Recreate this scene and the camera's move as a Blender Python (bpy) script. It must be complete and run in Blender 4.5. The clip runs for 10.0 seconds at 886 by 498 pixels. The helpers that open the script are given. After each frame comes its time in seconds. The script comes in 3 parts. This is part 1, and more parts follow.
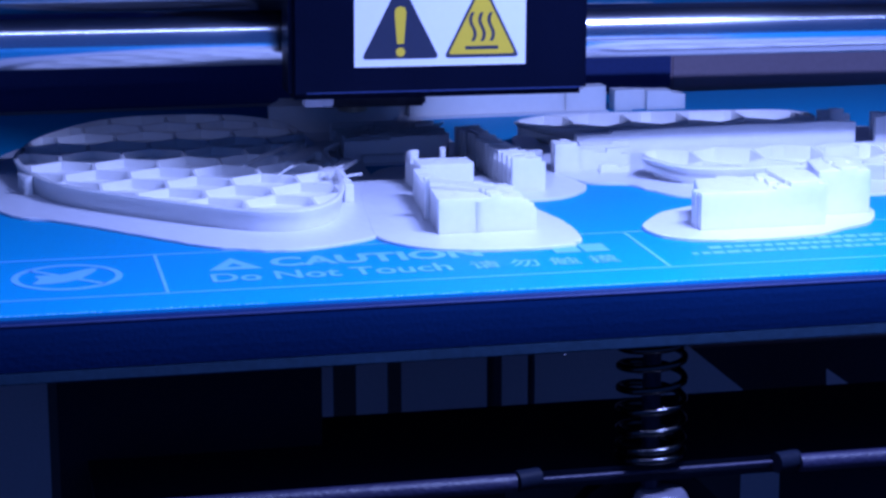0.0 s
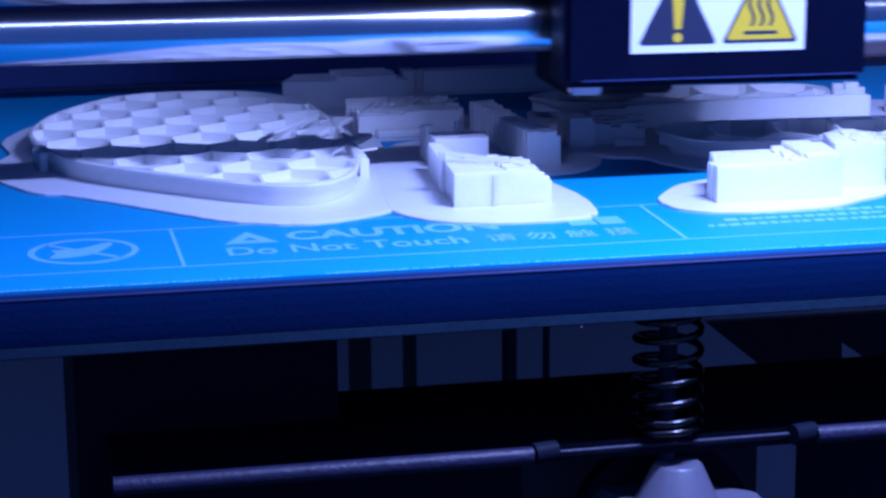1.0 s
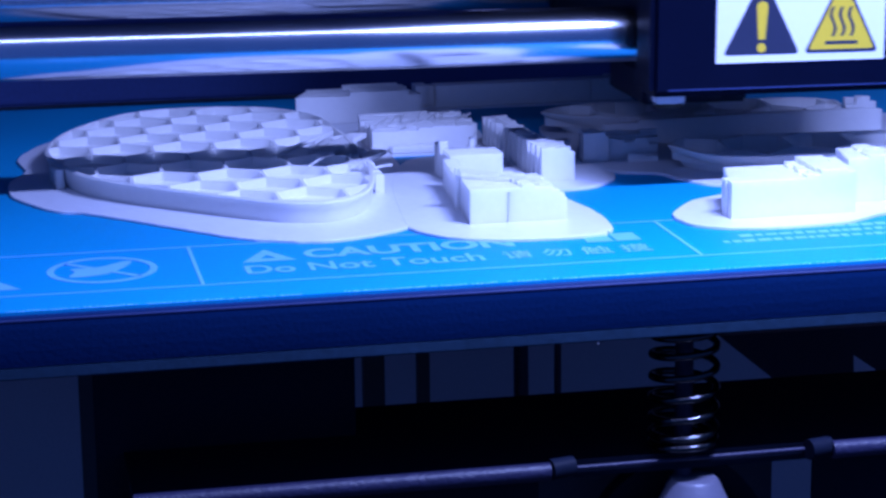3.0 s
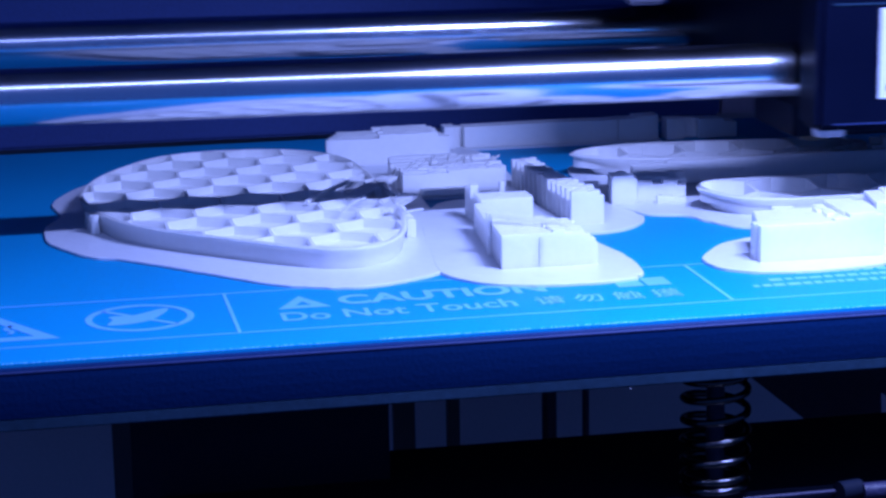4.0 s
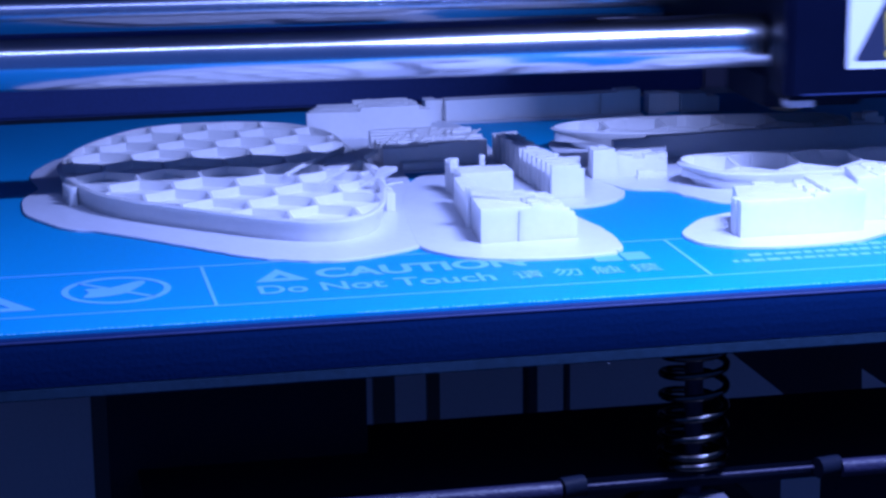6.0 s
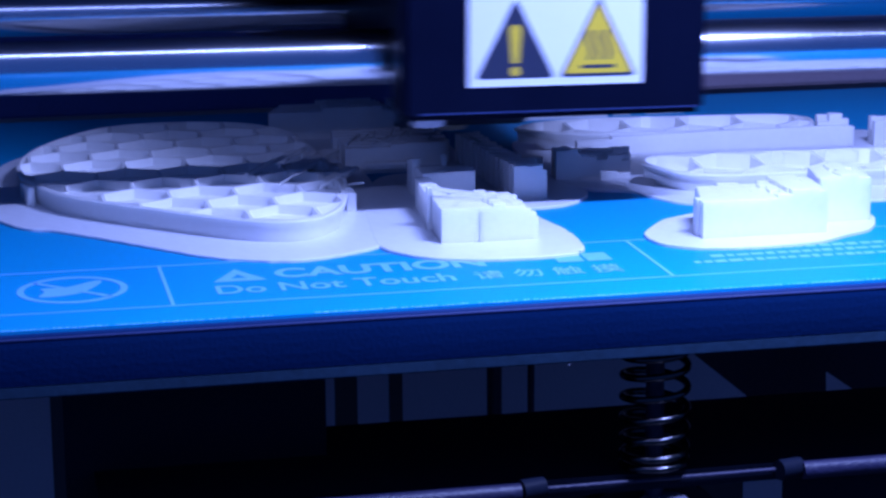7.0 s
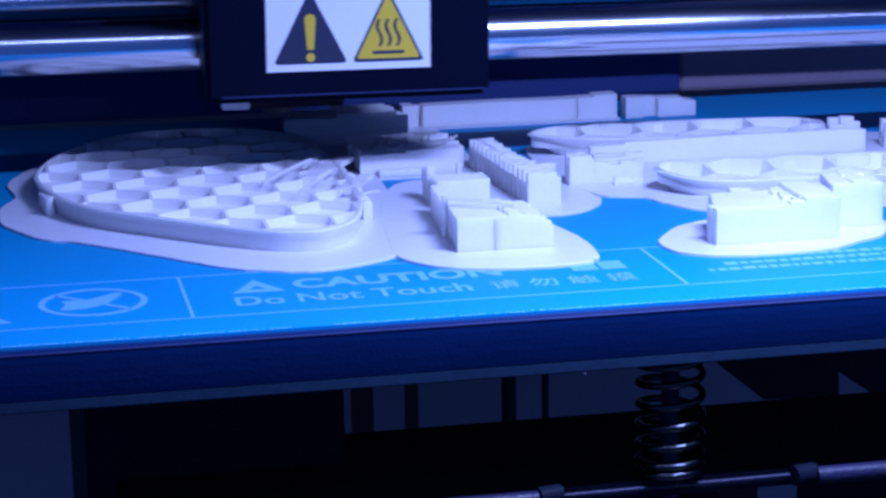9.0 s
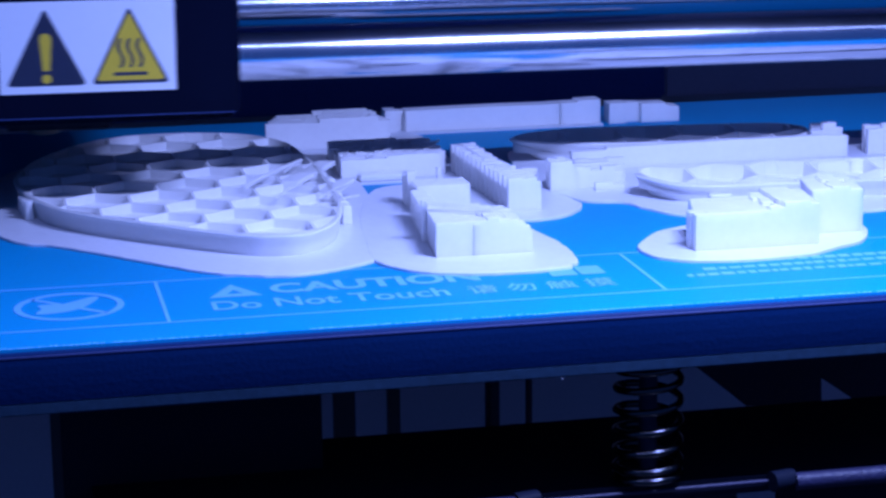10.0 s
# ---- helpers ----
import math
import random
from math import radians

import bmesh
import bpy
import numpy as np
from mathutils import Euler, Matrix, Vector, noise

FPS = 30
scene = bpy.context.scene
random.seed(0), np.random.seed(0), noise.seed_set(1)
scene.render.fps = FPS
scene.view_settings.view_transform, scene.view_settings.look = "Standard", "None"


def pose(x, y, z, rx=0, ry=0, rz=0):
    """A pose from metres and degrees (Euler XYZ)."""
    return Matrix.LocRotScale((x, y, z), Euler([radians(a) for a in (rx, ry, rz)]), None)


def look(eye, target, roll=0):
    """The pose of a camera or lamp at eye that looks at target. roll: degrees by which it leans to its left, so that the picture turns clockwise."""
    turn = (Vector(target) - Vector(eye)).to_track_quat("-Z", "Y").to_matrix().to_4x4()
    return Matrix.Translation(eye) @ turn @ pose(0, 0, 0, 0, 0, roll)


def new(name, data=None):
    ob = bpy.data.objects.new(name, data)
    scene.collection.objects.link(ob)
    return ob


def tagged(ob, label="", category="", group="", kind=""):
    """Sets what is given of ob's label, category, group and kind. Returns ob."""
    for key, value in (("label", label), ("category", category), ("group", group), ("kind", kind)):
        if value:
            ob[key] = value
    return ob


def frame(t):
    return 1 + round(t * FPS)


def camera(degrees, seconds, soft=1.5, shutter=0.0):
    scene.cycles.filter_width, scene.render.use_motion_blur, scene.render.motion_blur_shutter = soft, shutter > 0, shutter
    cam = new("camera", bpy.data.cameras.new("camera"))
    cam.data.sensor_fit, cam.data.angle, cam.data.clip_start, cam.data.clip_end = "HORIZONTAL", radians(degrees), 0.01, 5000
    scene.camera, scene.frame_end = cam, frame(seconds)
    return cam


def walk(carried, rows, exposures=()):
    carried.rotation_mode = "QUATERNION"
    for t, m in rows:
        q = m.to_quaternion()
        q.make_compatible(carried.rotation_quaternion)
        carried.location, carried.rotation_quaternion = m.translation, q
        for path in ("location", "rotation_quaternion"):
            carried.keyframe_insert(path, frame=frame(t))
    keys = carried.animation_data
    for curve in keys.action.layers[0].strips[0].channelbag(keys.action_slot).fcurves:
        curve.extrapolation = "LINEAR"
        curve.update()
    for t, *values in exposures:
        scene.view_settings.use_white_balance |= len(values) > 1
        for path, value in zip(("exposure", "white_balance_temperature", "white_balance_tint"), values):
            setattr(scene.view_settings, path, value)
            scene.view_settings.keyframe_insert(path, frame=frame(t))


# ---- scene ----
cam = camera(23.0, 10.0, 2.7, 0.5)
PATH = [
    (0, (-0.02193, -0.28320, 0.06986), (0.3783, 1.6257, -0.3727), -0.16),
    (0.5, (-0.02211, -0.28314, 0.06775), (0.3718, 1.6251, -0.3832), -0.40),
    (1, (-0.02248, -0.28326, 0.06854), (0.3660, 1.6244, -0.3896), -0.45),
    (1.5, (-0.02288, -0.28429, 0.06903), (0.3551, 1.6300, -0.3696), -0.86),
    (2, (-0.02311, -0.28476, 0.06938), (0.3585, 1.6273, -0.3761), -0.74),
    (2.5, (-0.02278, -0.28467, 0.06749), (0.3619, 1.6268, -0.3777), -0.65),
    (3.8, (-0.02864, -0.28310, 0.07629), (0.3613, 1.6222, -0.3903), -0.72),
    (4, (-0.02706, -0.28628, 0.07428), (0.3434, 1.6314, -0.3564), -1.05),
    (4.5, (-0.02760, -0.28656, 0.07345), (0.3461, 1.6294, -0.3618), -0.92),
    (5, (-0.02930, -0.28642, 0.07337), (0.3509, 1.6270, -0.3674), -0.77),
    (5.2, (-0.02850, -0.28629, 0.07579), (0.3465, 1.6267, -0.3711), -0.88),
    (6.3, (-0.02546, -0.28509, 0.07345), (0.3582, 1.6245, -0.3805), -0.67),
    (6.5, (-0.02617, -0.28532, 0.07453), (0.3630, 1.6233, -0.3790), -0.75),
    (7, (-0.02364, -0.28338, 0.07261), (0.3835, 1.6224, -0.3769), -0.40),
    (7.5, (-0.02385, -0.28386, 0.07385), (0.3868, 1.6189, -0.3852), -0.64),
    (8, (-0.02349, -0.28398, 0.07449), (0.3815, 1.6194, -0.3872), -0.64),
    (8.5, (-0.02461, -0.28482, 0.07503), (0.3776, 1.6200, -0.3832), -0.67),
    (9, (-0.02498, -0.28530, 0.07644), (0.3728, 1.6198, -0.3843), -0.83),
    (9.5, (-0.02538, -0.28409, 0.07740), (0.3779, 1.6211, -0.3782), -0.74),
    (10, (-0.02255, -0.28514, 0.07606), (0.3807, 1.6201, -0.3793), -0.66),
]
EXPOSURE = [(0, 1.18), (0.5, 1.22), (1, 1.29), (2.5, 1.31), (4.5, 1.27), (6.5, 1.25), (7.5, 1.18), (8, 1.15), (9, 1.16), (10, 1.08)]
walk(cam, [(t, look(e, a, r)) for t, e, a, r in PATH], EXPOSURE)

MM = 0.001

# ---------------------------------------------------------------- light
world = bpy.data.worlds.new("dim_room")
scene.world = world
world.use_nodes = True
world.node_tree.nodes["Background"].inputs[0].default_value = (0.07, 0.21, 0.98, 1)
world.node_tree.nodes["Background"].inputs[1].default_value = 0.16

def led_strip(x0, x1, watts):
    """A run of the slim strip along the light bar, turned a little towards the open front."""
    data = bpy.data.lights.new("led_strip_light", "AREA")
    data.shape, data.size, data.size_y = "RECTANGLE", (x1 - x0) * MM, 0.011
    data.energy, data.color = watts, (0.345, 0.445, 1.14)
    x = (x0 + x1) / 2 * MM
    new("led_strip_light", data).matrix_world = look((x, -0.052, 0.139), (x, -0.085, 0.0))


# The weak first and last runs are added to stretch the rods' highlight.
led_strip(-60, 74, 0.05)
led_strip(76, 140, 0.53)
led_strip(142, 260, 0.02)


# ---------------------------------------------------------------- materials
def material(name, colour, rough=0.5, metal=0.0, grain=400.0, vary=0.06, bump=0.1, big=30.0, spec=0.5, depth=0.0002, layers=0.0, soak=0.0):
    """Principled surface with variation at two scales and fine relief."""
    m = bpy.data.materials.new(name)
    m.use_nodes = True
    nt = m.node_tree
    b = nt.nodes["Principled BSDF"]
    link = nt.links.new
    b.inputs["Metallic"].default_value = metal
    b.inputs["Specular IOR Level"].default_value = spec
    co = nt.nodes.new("ShaderNodeTexCoord")
    n1 = nt.nodes.new("ShaderNodeTexNoise")
    n1.inputs["Scale"].default_value, n1.inputs["Detail"].default_value = grain, 4
    n2 = nt.nodes.new("ShaderNodeTexNoise")
    n2.inputs["Scale"].default_value, n2.inputs["Detail"].default_value = big, 3
    for n in (n1, n2):
        link(co.outputs["Object"], n.inputs["Vector"])
    add = nt.nodes.new("ShaderNodeMath")
    add.operation = "ADD"
    link(n1.outputs["Fac"], add.inputs[0])
    link(n2.outputs["Fac"], add.inputs[1])
    ramp = nt.nodes.new("ShaderNodeMapRange")
    ramp.inputs["From Min"].default_value, ramp.inputs["From Max"].default_value = 0.6, 1.4
    ramp.inputs["To Min"].default_value, ramp.inputs["To Max"].default_value = 1 - vary, 1 + vary
    link(add.outputs[0], ramp.inputs["Value"])
    mix = nt.nodes.new("ShaderNodeVectorMath")
    mix.operation = "SCALE"
    mix.inputs[0].default_value = colour
    link(ramp.outputs[0], mix.inputs["Scale"])
    link(mix.outputs[0], b.inputs["Base Color"])
    rr = nt.nodes.new("ShaderNodeMapRange")
    rr.inputs["To Min"].default_value, rr.inputs["To Max"].default_value = max(0.02, rough - 0.08), min(1, rough + 0.08)
    link(n2.outputs["Fac"], rr.inputs["Value"])
    link(rr.outputs[0], b.inputs["Roughness"])
    bp = nt.nodes.new("ShaderNodeBump")
    bp.inputs["Strength"].default_value, bp.inputs["Distance"].default_value = bump, depth
    link(n1.outputs["Fac"], bp.inputs["Height"])
    last = bp
    if layers:
        wv = nt.nodes.new("ShaderNodeTexWave")
        wv.bands_direction = "Z"
        wv.inputs["Scale"].default_value = layers
        wv.inputs["Distortion"].default_value = 0.4
        link(co.outputs["Object"], wv.inputs["Vector"])
        lb = nt.nodes.new("ShaderNodeBump")
        lb.inputs["Strength"].default_value, lb.inputs["Distance"].default_value = 0.5, 0.00006
        link(wv.outputs["Fac"], lb.inputs["Height"])
        link(bp.outputs[0], lb.inputs["Normal"])
        last = lb
    link(last.outputs[0], b.inputs["Normal"])
    if soak:
        b.inputs["Subsurface Weight"].default_value = soak
        b.inputs["Subsurface Radius"].default_value = (1.0, 1.0, 1.0)
        b.inputs["Subsurface Scale"].default_value = 0.003
    return m


PLA = material("white_plastic_filament", (0.86, 0.86, 0.86), 0.45, grain=900, vary=0.03, bump=0.25, big=120, layers=1600, soak=0.6)
BRIM = material("white_brim_film", (0.64, 0.66, 0.71), 0.4, grain=700, vary=0.05, bump=0.5, big=60)
BLUE = material("blue_build_sheet", (0.001, 0.262, 0.50), 0.55, spec=0.12, grain=2500, vary=0.10, bump=0.35, big=25, depth=0.0001)
PRINT = material("pale_printed_ink", (0.13, 0.44, 0.78), 0.5, grain=1500, vary=0.08, bump=0.1)
FLAKE = material("bare_edge_flakes", (0.28, 0.70, 0.85), 0.4, grain=3000, vary=0.3, bump=0.4)
ALU = material("dark_navy_anodised_plate", (0.0020, 0.021, 0.085), 0.5, spec=0.06, grain=1800, vary=0.12, bump=0.25, big=40)
TRIM = material("grey_plate_edge", (0.011, 0.032, 0.060), 0.55, spec=0.2, grain=900, vary=0.25, bump=0.3, big=50)
# Lighter colour standing for light caught on bevelled edges.
BEVEL_LIGHT = material("bevel_highlight", (0.022, 0.036, 0.11), 0.45, spec=0.15, grain=1500, vary=0.2, bump=0.1)
BLACK = material("black_plastic", (0.0014, 0.0028, 0.012), 0.45, spec=0.06, grain=2200, vary=0.2, bump=0.25, big=60)
POWDER = material("black_powder_coat", (0.014, 0.014, 0.040), 0.48, spec=0.36, grain=1500, vary=0.35, bump=1.0, big=50, depth=0.00015)
CHROME = material("hard_chrome_rod", (0.58, 0.61, 0.68), 0.19, 1.0, grain=1500, vary=0.03, bump=0.02, big=30)
STEEL = material("spring_steel", (0.06, 0.06, 0.062), 0.14, 1.0, grain=1500, vary=0.15, bump=0.1)
# Darker black, the shade under the bed put into its colour.
SHADED_BLACK = material("shaded_black_steel", (0.007, 0.010, 0.020), 0.5, spec=0.05, grain=1500, vary=0.2, bump=0.2)
NOTCH = material("dim_grey_sheet", (0.10, 0.11, 0.14), 0.6, spec=0.2, grain=900, vary=0.1, bump=0.2)
BRASS = material("brass_nozzle", (0.50, 0.42, 0.30), 0.5, 0.3, grain=1500, vary=0.1, bump=0.1)
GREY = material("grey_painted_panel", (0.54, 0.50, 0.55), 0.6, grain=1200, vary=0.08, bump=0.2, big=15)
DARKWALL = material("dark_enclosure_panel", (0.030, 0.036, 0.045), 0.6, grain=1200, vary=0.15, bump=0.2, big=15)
# Copy of the wall grey, toned apart for the light above the bed.
UPPER_WALL = material("lit_upper_wall", (0.46, 0.37, 0.46), 0.6, grain=1200, vary=0.08, bump=0.2, big=15)
NAVY = material("navy_painted_panel", (0.030, 0.070, 0.27), 0.6, grain=1200, vary=0.15, bump=0.2, big=15)
TOP = material("grey_blue_reflected_panel", (0.22, 0.22, 0.30), 0.6, grain=1200, vary=0.1, bump=0.2, big=15)
PAPER = material("white_label_film", (0.74, 0.74, 0.76), 0.4, grain=900, vary=0.02, bump=0.05)
INK = material("black_label_ink", (0.022, 0.026, 0.05), 0.4, grain=900, vary=0.1, bump=0.05)
YELLOW = material("yellow_label_ink", (0.66, 0.45, 0.03), 0.4, grain=900, vary=0.04, bump=0.05)
KNOB = material("pale_grey_nylon", (0.10, 0.10, 0.135), 0.35, grain=900, vary=0.06, bump=0.2)
ROOM = material("dark_room_wall", (0.05, 0.05, 0.06), 0.8, grain=40, vary=0.1, bump=0.1, big=3)


# ---------------------------------------------------------------- mesh helpers (millimetres)
def box(bm, x0, x1, y0, y1, z0, z1):
    v = [bm.verts.new((x, y, z)) for z in (z0, z1) for y in (y0, y1) for x in (x0, x1)]
    for f in ((0, 2, 3, 1), (4, 5, 7, 6), (0, 1, 5, 4), (2, 6, 7, 3), (0, 4, 6, 2), (1, 3, 7, 5)):
        bm.faces.new([v[i] for i in f])


def slab(bm, outline, z0, z1, inset=0.0):
    """A prism over a closed outline, its top edge rounded off by inset."""
    rings = [[bm.verts.new((x, y, z0)) for x, y in outline]]
    if inset:
        rings.append([bm.verts.new((x, y, z1 - inset)) for x, y in outline])
        rings.append([bm.verts.new((x, y, z1)) for x, y in shrink(outline, inset)])
    else:
        rings.append([bm.verts.new((x, y, z1)) for x, y in outline])
    n = len(outline)
    for a, b in zip(rings, rings[1:]):
        for i in range(n):
            bm.faces.new((a[i], a[(i + 1) % n], b[(i + 1) % n], b[i]))
    bm.faces.new(rings[-1])
    bm.faces.new(rings[0][::-1])


def sheet(bm, pts, y0, y1):
    """A thick sheet standing across y, cut to an outline in x and z."""
    f, b = [[bm.verts.new((x, y, z)) for x, z in pts] for y in (y0, y1)]
    n = len(pts)
    bm.faces.new(f)
    bm.faces.new(b[::-1])
    for i in range(n):
        bm.faces.new((f[i], b[i], b[(i + 1) % n], f[(i + 1) % n]))


def ring_wall(bm, outer, inner, z0, z1):
    n = len(outer)
    o0, o1 = [[bm.verts.new((x, y, z)) for x, y in outer] for z in (z0, z1)]
    i0, i1 = [[bm.verts.new((x, y, z)) for x, y in inner] for z in (z0, z1)]
    for i in range(n):
        j = (i + 1) % n
        bm.faces.new((o0[i], o0[j], o1[j], o1[i]))
        bm.faces.new((o1[i], o1[j], i1[j], i1[i]))
        bm.faces.new((i1[i], i1[j], i0[j], i0[i]))
        bm.faces.new((i0[i], i0[j], o0[j], o0[i]))


def shrink(outline, d):
    n, out = len(outline), []
    for i in range(n):
        a, b = Vector(outline[i - 1]), Vector(outline[(i + 1) % n])
        t = (b - a).normalized()
        out.append((outline[i][0] - t.y * d, outline[i][1] + t.x * d))
    return out


def smooth(points, steps=12):
    """Closed rounded outline through a few corners, counter-clockwise."""
    n, out = len(points), []
    for i in range(n):
        p0, p1, p2, p3 = (Vector(points[(i + k) % n]) for k in (-1, 0, 1, 2))
        for s in range(steps):
            t = s / steps
            out.append(tuple(0.5 * (2 * p1 + (p2 - p0) * t + (2 * p0 - 5 * p1 + 4 * p2 - p3) * t * t + (3 * p1 - p0 - 3 * p2 + p3) * t ** 3)))
    area = sum(a[0] * b[1] - b[0] * a[1] for a, b in zip(out, out[1:] + out[:1]))
    return out if area > 0 else out[::-1]


def roughen(outline, amount=0.2):
    """The slightly lumpy edge of a squeezed first layer."""
    return [(x + amount * noise.noise((x * 0.45, y * 0.45, 2.3)), y + amount * noise.noise((x * 0.45, y * 0.45, 7.9))) for x, y in outline]


def inside(p, outline):
    x, y, odd = p[0], p[1], False
    for (ax, ay), (bx, by) in zip(outline, outline[1:] + outline[:1]):
        if (ay > y) != (by > y) and x < (bx - ax) * (y - ay) / (by - ay) + ax:
            odd = not odd
    return odd


def tube(bm, path, r, sides=12, closed_ends=True):
    """A round bar along a path of points."""
    rings = []
    for i, p in enumerate(path):
        a, b = Vector(path[max(0, i - 1)]), Vector(path[min(len(path) - 1, i + 1)])
        q = (b - a).to_track_quat("Z", "Y")
        rings.append([bm.verts.new(Vector(p) + q @ Vector((r * math.cos(2 * math.pi * k / sides), r * math.sin(2 * math.pi * k / sides), 0))) for k in range(sides)])
    for a, b in zip(rings, rings[1:]):
        for k in range(sides):
            bm.faces.new((a[k], a[(k + 1) % sides], b[(k + 1) % sides], b[k]))
    if closed_ends:
        bm.faces.new([bm.verts.new(v.co) for v in rings[0][::-1]])
        bm.faces.new([bm.verts.new(v.co) for v in rings[-1]])


def lathe(bm, profile, cx, cy, sides=24):
    rings = [[bm.verts.new((cx + r * math.cos(2 * math.pi * k / sides), cy + r * math.sin(2 * math.pi * k / sides), z)) for k in range(sides)] for r, z in profile]
    for a, b in zip(rings, rings[1:]):
        for k in range(sides):
            bm.faces.new((a[k], a[(k + 1) % sides], b[(k + 1) % sides], b[k]))
    bm.faces.new([bm.verts.new(v.co) for v in rings[0][::-1]])
    bm.faces.new([bm.verts.new(v.co) for v in rings[-1]])


def finish(name, bm, mat, bevel=0.0, shade=False):
    if bevel:
        bmesh.ops.bevel(bm, geom=list(bm.edges), offset=bevel, segments=2, affect="EDGES", clamp_overlap=True)
    bmesh.ops.recalc_face_normals(bm, faces=bm.faces)
    bmesh.ops.scale(bm, vec=(MM, MM, MM), verts=bm.verts)
    me = bpy.data.meshes.new(name)
    bm.to_mesh(me)
    bm.free()
    me.materials.append(mat)
    if shade:
        for p in me.polygons:
            p.use_smooth = True
    return me


def thing(name, label, category, group="", at=(0, 0, 0), kind=""):
    ob = new(name)
    ob.location = [v * MM for v in at]
    ob.empty_display_size = 0.005
    return tagged(ob, label, category, group, kind)


def part(name, bm, mat, parent, label="", bevel=0.0, shade=False):
    ob = new(name, finish(name, bm, mat, bevel, shade))
    ob.parent = parent
    if label:
        ob["label"] = label
    return ob


def solid(name, bm, mat, label, category="", kind="", bevel=0.0, shade=False):
    return tagged(new(name, finish(name, bm, mat, bevel, shade)), label, category, "", kind)


# ---------------------------------------------------------------- setting
def setting():
    bm = bmesh.new()
    box(bm, -205, 385, 230, 236, -200, 330)
    solid("wall_back", bm, GREY, "grey painted back panel of the printer housing", "wall", "structure")
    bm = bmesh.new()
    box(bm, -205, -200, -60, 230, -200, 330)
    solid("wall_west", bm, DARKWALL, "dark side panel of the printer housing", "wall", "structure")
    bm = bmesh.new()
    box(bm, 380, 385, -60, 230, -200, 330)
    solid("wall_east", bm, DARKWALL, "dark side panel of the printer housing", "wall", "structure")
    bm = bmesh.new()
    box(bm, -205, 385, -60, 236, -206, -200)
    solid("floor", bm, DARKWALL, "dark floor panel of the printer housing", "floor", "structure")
    # Unseen panel, its colour lightened so that the rods reflect it.
    bm = bmesh.new()
    box(bm, -205, 385, -180, 236, 330, 335)
    solid("ceiling", bm, TOP, "unseen grey-blue top panel, light enough to show in the rods", "ceiling", "structure")
    bm = bmesh.new()
    box(bm, -450, 650, -520, 380, -212, -206)
    solid("ground", bm, ROOM, "dark desk top under the printer", "desk", "structure")
    bar = thing("light_bar", "slim dark light bar under the housing top", "lamp")
    bm = bmesh.new()
    box(bm, -60, 260, -60, -44, 142, 150)
    part("housing", bm, BLACK, bar, bevel=1)
    for x in (-40, 240):
        bm = bmesh.new()
        box(bm, x - 3, x + 3, -55, -49, 150, 330)
        part("hanger", bm, BLACK, bar)


def back_frame():
    """Dark column and panels behind the bed."""
    bm = bmesh.new()
    box(bm, -200, 132.7, 196, 204, -6, 330)
    solid("rear_panel", bm, NAVY, "dark navy rear cover panel beside the grey one", "panel", "structure", bevel=0.6)
    # Added in front of the back wall to carry its lit tone.
    bm = bmesh.new()
    box(bm, 133.2, 380, 198, 206, -6, 330)
    solid("rear_panel", bm, UPPER_WALL, "pale lilac-grey panel added over the lit upper part of the back wall", "panel", "structure", bevel=0.6)


# ---------------------------------------------------------------- bed
def text_mesh(name, body, x0, x1, y0, y1, parent, bold=0.0, z=0.06):
    """Lettering laid flat, fitted into a rectangle."""
    cu = bpy.data.curves.new(name, "FONT")
    cu.body, cu.size, cu.extrude, cu.offset = body, 1.0, 0.002, bold
    ob = bpy.data.objects.new(name, cu)
    scene.collection.objects.link(ob)
    bpy.context.view_layer.update()
    me = bpy.data.meshes.new_from_object(ob.evaluated_get(bpy.context.evaluated_depsgraph_get()))
    bpy.data.objects.remove(ob)
    xs, ys = [v.co.x for v in me.vertices], [v.co.y for v in me.vertices]
    sx, sy = (x1 - x0) / (max(xs) - min(xs)), (y1 - y0) / (max(ys) - min(ys))
    me.transform(Matrix.Translation((x0 * MM, y0 * MM, z * MM)) @ Matrix.Diagonal((sx * MM, sy * MM, 4 * MM, 1)) @ Matrix.Translation((-min(xs), -min(ys), 0)))
    me.materials.clear()
    me.materials.append(PRINT)
    t = new(name, me)
    t.parent = parent
    return t


BX0, BX1, BY0, BY1 = -52.0, 192.0, -9.0, 155.0
STRIP = 23.3


def flat(bm, pts, z=0.03, t=0.03):
    slab(bm, pts, z, z + t)


def line(bm, a, b, w, z=0.03):
    a, b = Vector(a), Vector(b)
    d = (b - a).normalized()
    n = Vector((-d.y, d.x)) * w / 2
    flat(bm, [tuple(p) for p in (a - n, b - n, b + n, a + n)], z)


